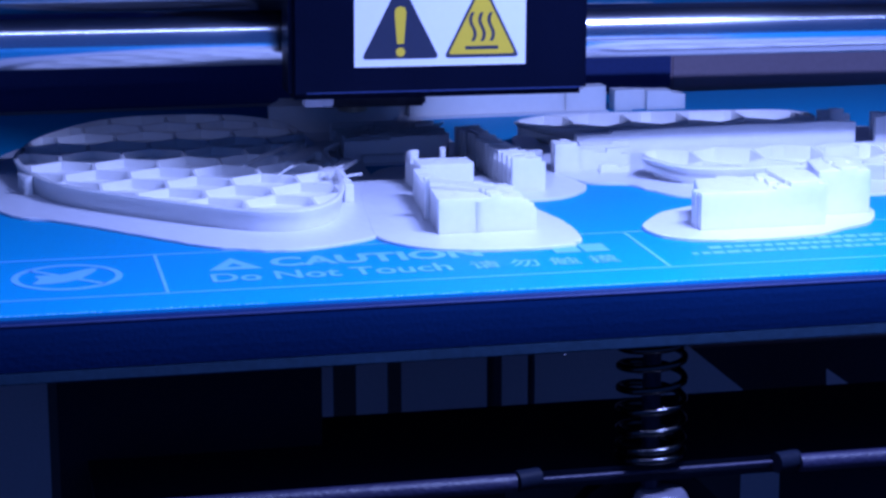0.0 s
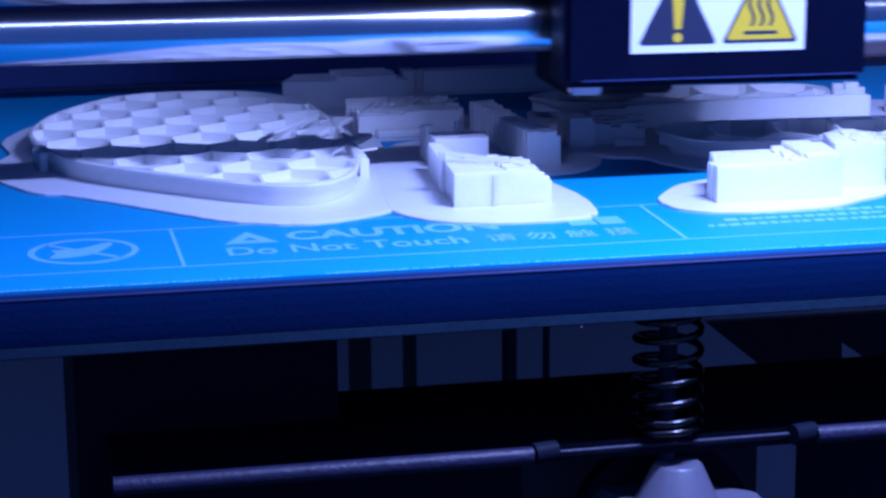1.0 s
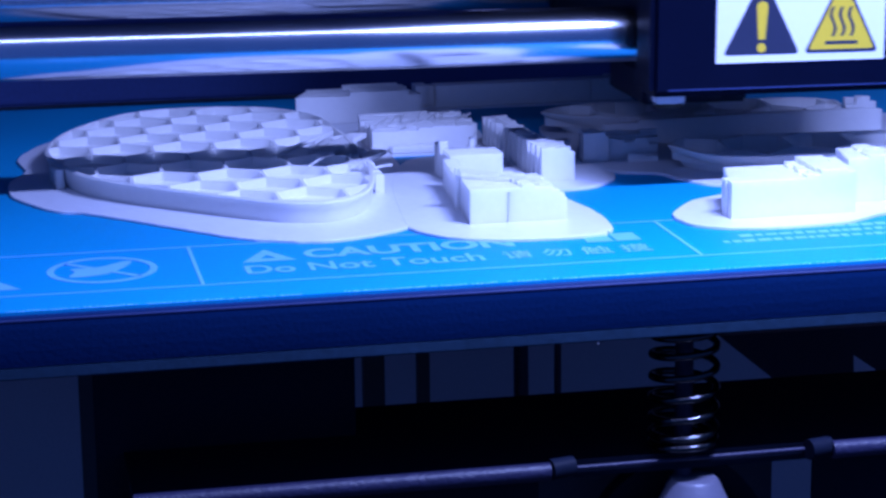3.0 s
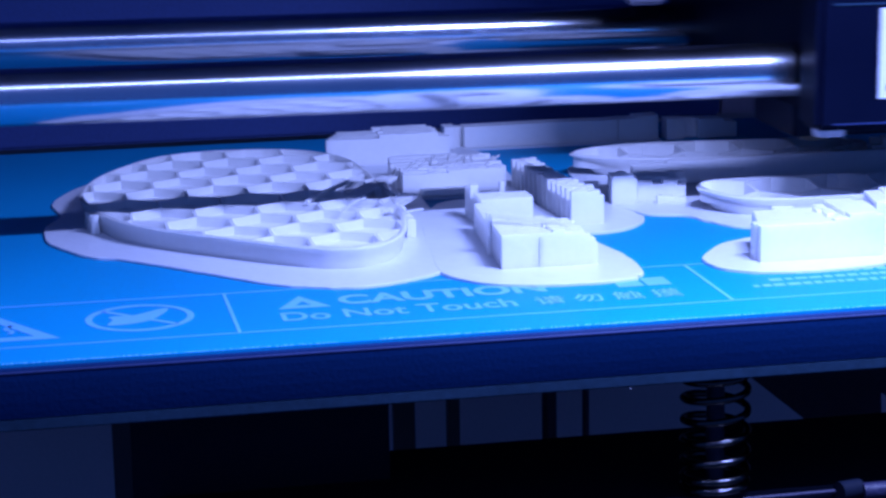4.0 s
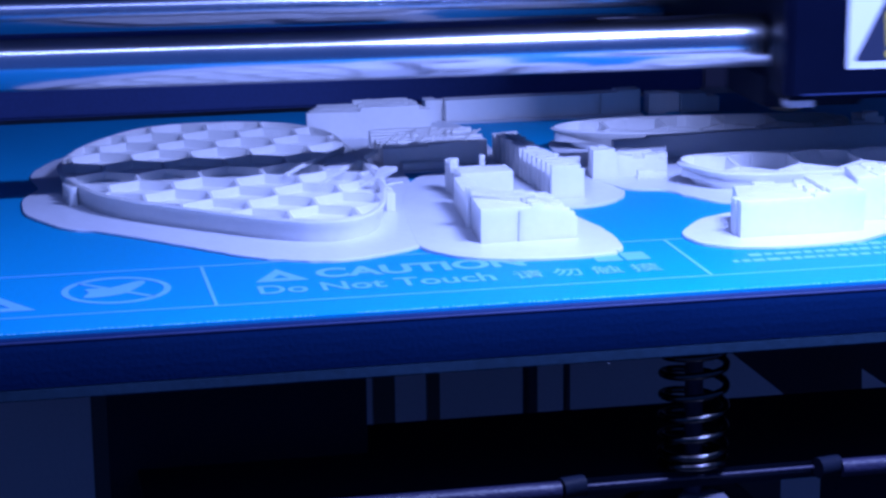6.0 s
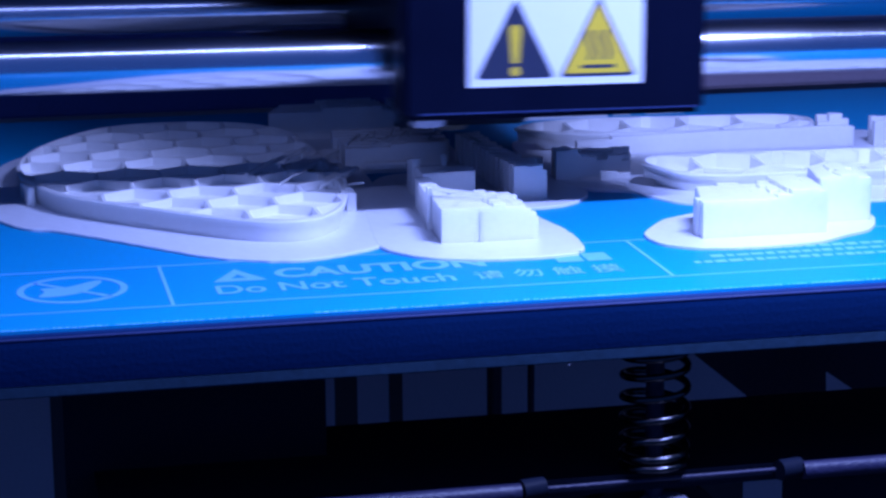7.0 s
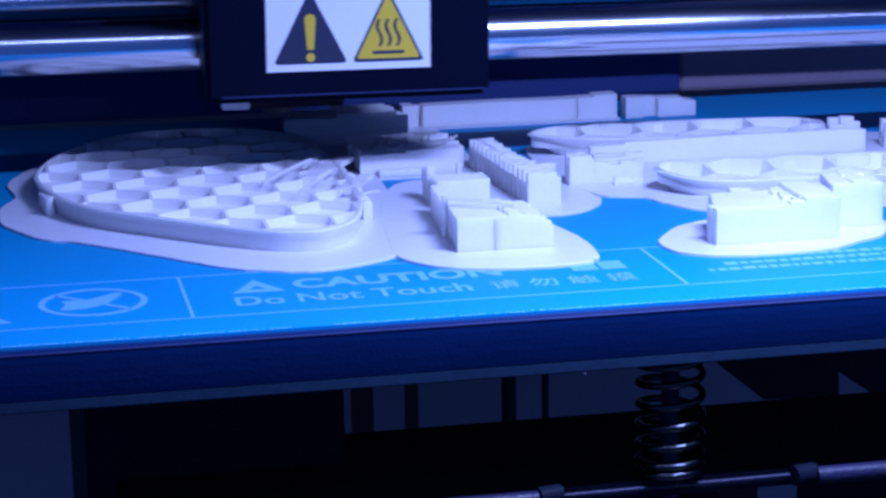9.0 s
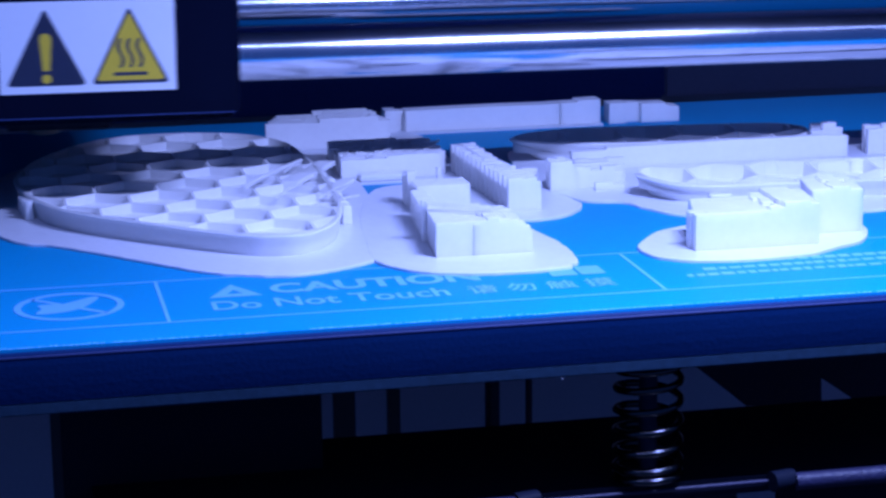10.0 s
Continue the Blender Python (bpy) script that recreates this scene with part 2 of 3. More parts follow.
def bed():
    b = thing("print_bed", "blue heated print bed with pale warning markings", "print bed")
    bm = bmesh.new()
    edge = [(BY1, -0.45), (BY0 + 0.35, -0.45), (BY0 + 0.08, -0.7), (BY0, -1.2), (BY0, -2.2), (BY0 + 0.1, -3.6), (BY0 + 0.28, -5.2), (BY0 + 0.5, -6.6), (BY0 + 0.65, -7.4), (BY1, -7.4)]
    ends = [[bm.verts.new((x, y, z)) for y, z in edge] for x in (BX0, BX1)]
    for k in range(len(edge)):
        j = (k + 1) % len(edge)
        bm.faces.new((ends[0][k], ends[0][j], ends[1][j], ends[1][k]))
    bm.faces.new(ends[0][::-1])
    bm.faces.new(ends[1])
    part("plate", bm, ALU, b, "dark anodised metal plate")
    bm = bmesh.new()
    box(bm, BX0 + 0.3, BX1 - 0.3, BY0 + 0.6, BY1 - 0.3, -0.45, 0)
    part("build_sheet", bm, BLUE, b, "satin blue build sheet")
    bm = bmesh.new()
    box(bm, BX0 + 1, BX1 - 1, BY0 + 0.6, BY1 - 1, -9.1, -7.4)
    part("lower_plate", bm, TRIM, b, "grey edge of the lower plate", bevel=0.2)
    # Thin lighter tube drawn for the highlight on the plate's top bevel.
    bm = bmesh.new()
    tube(bm, [(BX0 + 1, BY0 + 0.2, -1.1), (BX1 - 1, BY0 + 0.2, -1.1)], 0.3, 10)
    part("edge_highlight", bm, BEVEL_LIGHT, b, "thin painted highlight along the plate's top bevel", shade=True)
    bm = bmesh.new()
    lathe(bm, [(0.04, -9.50), (0.13, -9.42), (0.13, -9.30), (0.04, -9.22)], 52.5, BY0 + 0.55, 8)
    part("dust_speck", bm, NOTCH, b, "white speck on the plate edge")
    # worn front edge
    rng = random.Random(4)
    bm = bmesh.new()
    x = BX0 + 4
    while x < BX1 - 4:
        w = rng.uniform(0.08, 0.5)
        if noise.noise((x * 0.11, 3.7, 0)) > -0.3 and rng.random() < 0.9:
            y = BY0 + 0.62 + rng.uniform(0, 0.35)
            flat(bm, [(x, y), (x + w, y + rng.uniform(-0.05, 0.05)), (x + w, y + rng.uniform(0.08, 0.3)), (x + w * 0.4, y + rng.uniform(0.15, 0.42)), (x, y + rng.uniform(0.08, 0.25))], 0.0, 0.04)
        x += w + rng.uniform(0.03, 0.3)
    part("worn_edge", bm, FLAKE, b, "pale chipped flakes along the front edge")
    for y in (0.0, STRIP):
        bm = bmesh.new()
        line(bm, (BX0 + 6, y), (BX1 - 6, y), 0.42)
        part("border_line", bm, PRINT, b)
    for x in (0.0, 70.0):
        bm = bmesh.new()
        line(bm, (x, 0.3), (x, STRIP - 0.3), 0.5)
        part("divider_line", bm, PRINT, b)
    # hot surface triangle
    def triangle(cx, y0, w, h, hollow):
        bm = bmesh.new()
        o = [(cx - w / 2, y0), (cx + w / 2, y0), (cx, y0 + h)]
        if not hollow:
            flat(bm, o)
        else:
            k = 0.62 if w > 10 else 0.3
            c = (cx, y0 + h / 3)
            i = [(c[0] + (x - c[0]) * k, c[1] + (y - c[1]) * k) for x, y in o]
            ring_wall(bm, o, i, 0.03, 0.06)
            for s in (-2.2, 0, 2.2) if w > 10 else ():
                for q in range(6):
                    ya, yb = y0 + h * (0.26 + 0.05 * q), y0 + h * (0.26 + 0.05 * (q + 1))
                    line(bm, (cx + s + 0.5 * math.sin(q * 1.2), ya), (cx + s + 0.5 * math.sin((q + 1) * 1.2), yb), 0.7)
        return bm
    part("hot_surface_sign", triangle(-33.0, 3.6, 18.0, 15.0, True), PRINT, b)
    # crossed-out touch sign
    cx, cy, r = -12.8, 12.1, 7.6
    bm = bmesh.new()
    ang = [2 * math.pi * k / 48 for k in range(48)]
    ring_wall(bm, [(cx + r * math.cos(a), cy + r * math.sin(a)) for a in ang], [(cx + (r - 1.0) * math.cos(a), cy + (r - 1.0) * math.sin(a)) for a in ang], 0.03, 0.06)
    line(bm, (cx - 4.9, cy + 4.9), (cx + 4.9, cy - 4.9), 0.9, 0.03)
    part("no_touch_ring", bm, PRINT, b)
    bm = bmesh.new()
    palm = smooth([(cx - 4.6, cy - 3.4), (cx - 1.2, cy - 3.2), (cx + 1.8, cy - 1.2), (cx + 4.2, cy + 3.6), (cx + 3.2, cy + 4.4), (cx - 0.6, cy + 1.6), (cx - 4.2, cy + 1.4), (cx - 3.8, cy - 0.6)], 4)
    flat(bm, palm, 0.03, 0.035)
    part("no_touch_symbol", bm, PRINT, b)
    # caution block
    bm = triangle(10.4, 11.6, 7.6, 7.2, True)
    part("caution_sign", bm, PRINT, b)
    text_mesh("caution_text", "CAUTION", 15.6, 46.0, 12.0, 17.6, b, 0.035)
    text_mesh("do_not_touch_text", "Do Not Touch", 6.5, 40.0, 4.6, 9.4, b, 0.018)
    text_mesh("characters_text", "\u8bf7 \u52ff \u89e6 \u6478", 42.8, 64.4, 4.5, 9.2, b, 0.012)
    bm = bmesh.new()
    box(bm, 56.5, 60.4, 11.8, 16.6, 0.03, 0.06)
    box(bm, 60.9, 64.6, 11.8, 16.6, 0.03, 0.06)
    part("character_bar", bm, PRINT, b)
    for y, x0, x1 in ((13.4, 84, 132), (10.4, 79, 136), (7.2, 75.5, 118)):
        bm = bmesh.new()
        rng = random.Random(int(y * 10))
        x = x0
        while x < x1:
            w = rng.uniform(0.8, 2.0)
            line(bm, (x, y), (x + w, y), rng.uniform(1.1, 1.7))
            x += w + rng.uniform(0.3, 0.6)
        part("fine_print_bar", bm, PRINT, b)


# ---------------------------------------------------------------- printed pieces
def clip(poly, outline):
    """The part of a polygon inside a convex counter-clockwise outline."""
    for a, b in zip(outline, outline[1:] + outline[:1]):
        ex, ey = b[0] - a[0], b[1] - a[1]
        side = [ex * (p[1] - a[1]) - ey * (p[0] - a[0]) for p in poly]
        out = []
        for k in range(len(poly)):
            p, q, sp, sq = poly[k - 1], poly[k], side[k - 1], side[k]
            if (sp >= 0) != (sq >= 0):
                f = sp / (sp - sq)
                out.append((p[0] + (q[0] - p[0]) * f, p[1] + (q[1] - p[1]) * f))
            if sq >= 0:
                out.append(q)
        poly = out
        if len(poly) < 3:
            return []
    clean = [p for k, p in enumerate(poly) if math.dist(p, poly[k - 1]) > 0.05]
    return clean if len(clean) > 2 else []


def hull(points):
    pts = sorted(set(points))
    def half(seq):
        h = []
        for p in seq:
            while len(h) > 1 and (h[-1][0] - h[-2][0]) * (p[1] - h[-2][1]) - (h[-1][1] - h[-2][1]) * (p[0] - h[-2][0]) <= 0:
                h.pop()
            h.append(p)
        return h[:-1]
    return half(pts) + half(pts[::-1])


def inset_convex(poly, d):
    edges = []
    n = len(poly)
    for a, b in zip(poly, poly[1:] + poly[:1]):
        l = math.dist(a, b)
        nx, ny = -(b[1] - a[1]) / l * d, (b[0] - a[0]) / l * d
        edges.append(((a[0] + nx, a[1] + ny), (b[0] + nx, b[1] + ny)))
    out = list(poly)
    for a, b in edges:
        out = half_plane(out, a, b)
    return out


def half_plane(poly, a, b):
    ex, ey = b[0] - a[0], b[1] - a[1]
    side = [ex * (p[1] - a[1]) - ey * (p[0] - a[0]) for p in poly]
    out = []
    for k in range(len(poly)):
        p, q, sp, sq = poly[k - 1], poly[k], side[k - 1], side[k]
        if (sp >= 0) != (sq >= 0):
            f = sp / (sp - sq)
            out.append((p[0] + (q[0] - p[0]) * f, p[1] + (q[1] - p[1]) * f))
        if sq >= 0:
            out.append(q)
    return out


def honeycomb(bm, outline, pitch, z0, z1, t, ox, oy, rng):
    """Hexagonal pockets with upright walls, one connected piece."""
    outline = hull(outline)
    r = pitch / math.sqrt(3)
    xs, ys = [p[0] for p in outline], [p[1] for p in outline]
    row, y = 0, min(ys) - r + oy
    while y < max(ys) + r:
        x = min(xs) - pitch + ox + (pitch / 2 if row % 2 else 0)
        while x < max(xs) + pitch:
            cell = clip([(x + r * math.sin(-math.pi / 3 * k), y + r * math.cos(-math.pi / 3 * k)) for k in range(6)], outline)
            x += pitch
            if not cell:
                continue
            inner = inset_convex(cell, t / 2)
            area = sum(a[0] * b[1] - b[0] * a[1] for a, b in zip(inner, inner[1:] + inner[:1])) if len(inner) > 2 else 0
            top = [bm.verts.new((*p, z1)) for p in cell]
            if area < 3:
                bm.faces.new(top)
                continue
            c = (sum(p[0] for p in inner) / len(inner), sum(p[1] for p in inner) / len(inner))
            zf = z0 + rng.uniform(-0.12, 0.12)
            it = [bm.verts.new((*p, z1)) for p in inner]
            ib = [bm.verts.new((c[0] + (p[0] - c[0]) * 0.97, c[1] + (p[1] - c[1]) * 0.97, zf)) for p in inner]
            bm.faces.new(ib)
            n = len(inner)
            for k in range(n):
                bm.faces.new((it[k], it[(k + 1) % n], ib[(k + 1) % n], ib[k]))
            # land between the pocket and the cell's border
            bridge(bm, top, it)
        y += pitch * math.sqrt(3) / 2
        row += 1
    bmesh.ops.remove_doubles(bm, verts=bm.verts, dist=0.03)


def bridge(bm, outer, inner):
    """Triangles between two rings that run the same way round."""
    n, m = len(outer), len(inner)
    s = min(range(m), key=lambda k: (inner[k].co - outer[0].co).length)
    i = j = 0
    while i < n or j < m:
        a, b = outer[i % n], inner[(s + j) % m]
        a2, b2 = outer[(i + 1) % n], inner[(s + j + 1) % m]
        if j >= m or (i < n and (a2.co - b.co).length <= (b2.co - a.co).length):
            bm.faces.new((a, a2, b))
            i += 1
        else:
            bm.faces.new((a, b2, b))
            j += 1


def tray(label, top, base, brim, height, floor, pitch, ox, oy, brim_top, dip=0.0):
    t = thing("honeycomb_tray", label, "printed part", "printed parts on the bed")
    if brim:
        bm = bmesh.new()
        slab(bm, roughen(brim), 0.0, brim_top, 0.12)
        part("brim", bm, BRIM, t, "thin white brim film")
    bm = bmesh.new()
    slab(bm, shrink(base, 0.3), brim_top, floor, 0)
    part("base", bm, PLA, t)
    bm = bmesh.new()
    rings = [(base, brim_top), (top, height - 0.2), (shrink(top, 0.2), height), (shrink(top, 0.7), height), (shrink(top, 0.75), floor)]
    made = [[bm.verts.new((x, y, z)) for x, y in ring] for ring, z in rings]
    n = len(top)
    for a, b in zip(made, made[1:]):
        for k in range(n):
            bm.faces.new((a[k], a[(k + 1) % n], b[(k + 1) % n], b[k]))
    ys = [p[1] for p in top]
    mid, span = (min(ys) + max(ys)) / 2, (max(ys) - min(ys)) / 2
    def lower_front(bm):
        for v in bm.verts:
            if v.co.z > floor + 0.5:
                v.co.z -= dip * min(1.0, max(0.0, (mid - v.co.y) / span + 0.3))
    lower_front(bm)
    for v in bm.verts:
        if v.co.z > floor + 0.5:
            v.co.z -= 0.9 * min(1.0, max(0.0, (v.co.y - mid) / span))
    part("rim", bm, PLA, t)
    bm = bmesh.new()
    honeycomb(bm, shrink(top, 0.6), pitch, floor + 0.2, height - 0.05, 0.5, ox, oy, random.Random(9))
    lower_front(bm)
    part("honeycomb", bm, PLA, t)
    return t


def comb(label, plates, brim, brim_top, spine=None, rough=1.0):
    """Upright support plates, one behind another, on a brim."""
    c = thing("support_block", label, "printed support", "printed parts on the bed")
    if brim:
        bm = bmesh.new()
        slab(bm, roughen(brim), 0.0, brim_top, 0.12)
        part("brim", bm, BRIM, c, "thin white brim film")
    rng = random.Random(len(plates))
    for x0, x1, y, th, prof in plates:
        steps = prof if isinstance(prof, list) else [(x0, prof)]
        top, x = [], x0
        while x < x1 - 0.3:
            w = min(rng.uniform(0.7, 1.9), x1 - x)
            z = [v for q, v in steps if q <= x + 0.01 or q == steps[0][0]][-1] + rough * rng.uniform(-0.16, 0.14)
            top += [(x, z), (x + w, z)]
            x += w
        bm = bmesh.new()
        sheet(bm, [(x0, brim_top * 0.5), (top[-1][0], brim_top * 0.5)] + top[::-1], y, y + th)
        part("plate", bm, PLA, c)
    if spine:
        for a in spine:
            bm = bmesh.new()
            box(bm, *a)
            part("web", bm, PLA, c)
    return c


def prints():
    top_a = [(-15.4, 68), (-10.2, 57.8), (0.3, 46.6), (12, 36.0), (18.5, 32.4), (24.6, 33.2), (30, 41), (32.9, 56), (33.7, 75), (33.6, 95), (31.4, 112), (23.4, 122.5), (10, 126), (-2, 123), (-11.5, 111), (-17, 98), (-18.6, 84)]
    base_a = [(-14.9, 68.6), (-9.8, 58.4), (0.6, 47.2), (12.1, 36.7), (18.5, 33.0), (24.3, 33.9), (29.4, 41.6), (32.3, 56), (33.1, 75), (33.0, 95), (30.8, 111), (23, 121), (10, 124.5), (-1.5, 121.5), (-10.8, 110), (-16, 97.5), (-17.4, 84)]
    brim_a = smooth([(-24.6, 66), (-21.8, 58.5), (-18.5, 52.5), (-14, 49.6), (-8, 43.5), (0, 34.4), (7.5, 26.3), (15, 22), (20.5, 20.9), (27, 23), (33.6, 27.8), (37, 38), (40, 60), (41, 95), (38, 116), (27, 128), (9, 132), (-6, 128), (-18, 112), (-23, 98), (-22, 86), (-24.6, 77)])
    a = tray("white printed tray with honeycomb pockets on a wide brim", smooth(top_a), smooth(base_a), brim_a, 3.8, 2.1, 10.4, 2.0, 3.0, 0.45)
    bm = bmesh.new()
    tube(bm, [(18.5, 69.0, 3.85), (22, 75, 4.1), (27, 83, 4.1), (31.5, 90.5, 3.9)], 0.4, 6)
    part("stray_strand", bm, PLA, a, "stray diagonal plastic strand")
    rng = random.Random(12)
    for k in range(13):
        bm = bmesh.new()
        y = 52 + 2.7 * k
        x, w = 31.6 + 1.4 * math.sin((y - 40) * 0.045) + rng.uniform(-0.3, 0.6), rng.uniform(0.9, 1.8)
        sheet(bm, [(x, 0.4), (x + w, 0.4), (x + w, rng.uniform(3.0, 3.5)), (x + w * 0.6, rng.uniform(3.5, 3.9)), (x + 0.1, rng.uniform(3.5, 3.9))], y, y + rng.uniform(1.8, 2.6))
        part("ragged_wall", bm, PLA, a)
    for k in range(3):
        bm = bmesh.new()
        x, y, l = rng.uniform(21, 29), rng.uniform(50, 84), rng.uniform(8, 16)
        dx, dy, z = l * 0.5, l * 0.86, rng.uniform(3.75, 3.95)
        tube(bm, [(x, y, z - 0.1), (x + dx * 0.5, y + dy * 0.5 + 0.5, z + 0.15), (min(x + dx, 36.5), y + dy, z)], rng.uniform(0.12, 0.25), 6)
        part("stray_strand", bm, PLA, a)
    for x, y, l, w in ((25.0, 74.0, 20.0, 3.2), (29.0, 62.0, 14.0, 2.6)):
        bm = bmesh.new()
        slab(bm, [(x, y), (x + w, y - w * 0.4), (x + w * 0.8 + l * 0.5, y - w * 0.4 + l * 0.86), (x + l * 0.48, y + l * 0.86)], 2.9, 3.65, 0.15)
        part("loose_band", bm, PLA, a)
    bm = bmesh.new()
    tube(bm, [(33.0, 57.0, 3.7), (34.6, 57.6, 3.8), (36.2, 57.4, 4.0)], 0.22, 6)
    part("stray_strand", bm, PLA, a)
    for k in range(3):
        bm = bmesh.new()
        lathe(bm, [(0.85, 0.4), (0.7, 2.2), (0.8, 3.6 - 0.3 * k)], -16.6 - 0.4 * k, 69.5 + 3.2 * k, 8)
        part("support_post", bm, PLA, a)
    # block beside the tray
    brim_c = smooth([(33.0, 27.5), (35.3, 21.4), (39.5, 17.2), (46, 15), (52.5, 14.4), (59.5, 15.2), (60.7, 16.5), (60.1, 17.4), (61.4, 17.1), (62.2, 18.5), (62.9, 24.5), (62.6, 33), (61, 42), (60, 58), (58, 78), (44, 80), (37, 62), (34, 40)])
    step = [(0, 5.7), (49.0, 6.2), (51.0, 5.6), (54.4, 5.1), (55.4, 4.5), (56.2, 3.9)]
    pl = [(42.2 + 0.14 * k, 57.1 - 0.35 * k, 25.6 + 1.9 * k, 1.55, step) for k in range(6)]
    pl += [(42.6 + 0.14 * k, 46.0, 37.0 + 1.9 * k, 0.9, 5.3) for k in range(9)]
    pl += [(45.4, 54.2, 55.5 + 1.6 * k, 0.9, 5.4) for k in range(4)]
    pl += [(45.0, 46.4, 62 + 1.8 * k, 0.9, 6.6 - 0.4 * k) for k in range(3)]
    pl += [(50.2, 51.3, 62.6, 0.9, 6.8), (42.2, 43.3, 36.0, 1.0, 7.1)]
    block = comb("white printed support block of upright plates beside the tray", pl, brim_c, 0.5, [(48.0, 48.7, 25.4, 36.0, 0.3, 5.2)], 0.35)
    for k in range(4):
        bm = bmesh.new()
        tube(bm, [(42.8, 35.8 - 0.2 * k, 7.1 - 0.1 * k), (47.4, 33.5 - 0.8 * k, 6.75 - 0.08 * k), (52.0 + 0.5 * k, 31.0 - 1.2 * k, 6.3 - 0.1 * k)], 0.1, 5)
        part("plastic_string", bm, PLA, block, "fine sagging plastic string")
    # long comb further back
    brim_b = smooth([(52, 50), (60.8, 48.3), (66.1, 48.6), (70.8, 52), (73.7, 57), (73.4, 62), (70, 78), (66, 96), (54, 98), (50, 75)])
    pl = [(60.4 - 0.14 * k, 66.0 - 0.18 * k, 54.5 + 2.7 * k, 1.1, [(0, 6.0 - 0.04 * k), (64.4 - 0.18 * k, 5.2 - 0.04 * k)]) for k in range(14)]
    comb("long white comb of printed support plates", pl, brim_b, 0.48, [(61.6 - 0.14 * k, 62.4 - 0.14 * k, 55.4 + 2.7 * k, 57.4 + 2.7 * k, 0.3, 5.5) for k in range(13)])
    # front right block
    brim_r = smooth([(73.8, 25.8), (73.6, 20.1), (76, 16.3), (81, 13.9), (89.2, 13.2), (97.5, 14.3), (102, 17), (106.5, 19.3), (109.5, 22.5), (112.3, 30), (112, 42), (98, 44), (85.3, 37.6), (79, 33.8)])
    step = [(0, 6.1), (92.4, 6.6), (94.4, 7.3), (99.0, 6.9)]
    pl = [(80.9 + 0.5 * k - (0.8 if k == 1 else 0), 100.6 + 0.2 * k, 19.6 + 1.9 * k, 1.89, step) for k in range(6)]
    pl += [(102.0 + 0.4 * k, 110.4 + 0.3 * k, 26.2 + 1.9 * k, 1.88, [(0, 7.4), (105, 7.8), (108.2, 7.3)]) for k in range(5)]
    comb("bright white printed support block on an oval brim", pl, brim_r, 0.52, None, 0.3)
    # trays standing behind it
    top_f = [(84.2, 62), (87, 66.2), (95, 67.2), (105, 66.4), (124, 64.6), (140, 64), (147, 60), (148, 53), (140, 50), (124, 50.6), (108, 51.8), (97, 52.2), (89.6, 54), (85.6, 58)]
    base_f = [(87.2, 62.6), (89, 65.8), (95.6, 66.6), (105, 66), (124, 64.3), (139.5, 63.5), (146, 59.8), (147, 53.8), (139, 50.8), (124, 51.5), (108.4, 52.7), (97.8, 53.1), (91, 55), (87.8, 58.8)]
    brim_f = smooth([(74, 62), (81, 57.6), (83, 52.5), (88, 45.2), (102, 42), (124, 41), (146, 45), (157, 60), (158, 84), (150, 98), (128, 108), (104, 110), (84, 110), (73, 106), (71, 80)])
    tray("long white printed tray with honeycomb pockets", smooth(top_f), smooth(base_f), brim_f, 4.5, 1.8, 10.9, 8.65, 6.3, 0.43, 1.1)
    # Ledge added so that its shadow draws a dark slot in the wall.
    ledge = thing("slot_shade_ledge", "small white ledge added to shade a dark slot on the long tray", "printed part", "printed parts on the bed")
    bm = bmesh.new()
    box(bm, 94.4, 98.0, 51.8, 55.5, 1.5, 1.9)
    box(bm, 94.4, 95.0, 53.2, 55.5, 0.4, 1.5)
    part("shelf", bm, PLA, ledge)
    top_r = [(71.6, 98.6), (75.5, 103.8), (84, 106.4), (94, 106.2), (108, 104.4), (122, 102.6), (128, 98.6), (127.5, 93), (122, 89.6), (108, 90.0), (92, 91.4), (79, 94)]
    base_r = [(76.5, 98.7), (79, 102.8), (85, 105.2), (94, 105), (108, 103.4), (121.5, 101.8), (127, 98), (126.6, 93.2), (121.5, 90.1), (108, 90.5), (92.5, 91.9), (81, 94.5)]
    tray("white printed tray with flared rim and honeycomb pockets", smooth(top_r), smooth(base_r), None, 4.5, 1.8, 10.9, 9.85, 6.2, 0.43, 0.6)
    w = thing("upright_wall_piece", "white upright printed wall between the trays", "printed part", "printed parts on the bed")
    bm = bmesh.new()
    sheet(bm, [(79.5, 0.43), (132.0, 0.43), (132.0, 4.5), (128, 4.8), (118, 4.7), (110, 4.8), (96, 4.6), (86, 4.5), (85.8, 4.1), (79.5, 4.0)], 84.6, 86.2)
    part("wall", bm, PLA, w)
    comb("small white printed upright pieces beside the trays", [(126.5, 132.5, 88.6, 1.2, [(0, 5.0), (128.2, 6.2), (131, 5.4)]), (127.5, 131.5, 91.5, 1.0, 5.8), (136.5, 142, 86.0, 1.2, [(0, 5.2), (139, 6.0)]), (137, 141, 89.0, 1.2, 5.4)], None, 0.43)
    comb("small white printed posts beside the long comb", [(71.4, 75.8, 69.0, 1.4, [(0, 5.6), (74.2, 4.9)]), (71.8, 75.0, 72.4, 1.2, 5.4), (76.2, 85.0, 70.5, 1.1, [(0, 4.0), (78, 3.5), (80.5, 4.1), (83, 2.9)]), (76.8, 86.0, 73.0, 1.1, [(0, 4.3), (82, 3.6)]), (77.5, 86.5, 75.8, 1.1, 4.3), (66.8, 71.0, 76.0, 1.4, 3.2), (79.0, 84.4, 67.5, 1.0, [(0, 1.7), (81, 1.3)])], None, 0.43)
    # back pieces
    w = thing("long_bar", "long white printed bar near the back of the bed", "printed part", "printed parts on the bed")
    bm = bmesh.new()
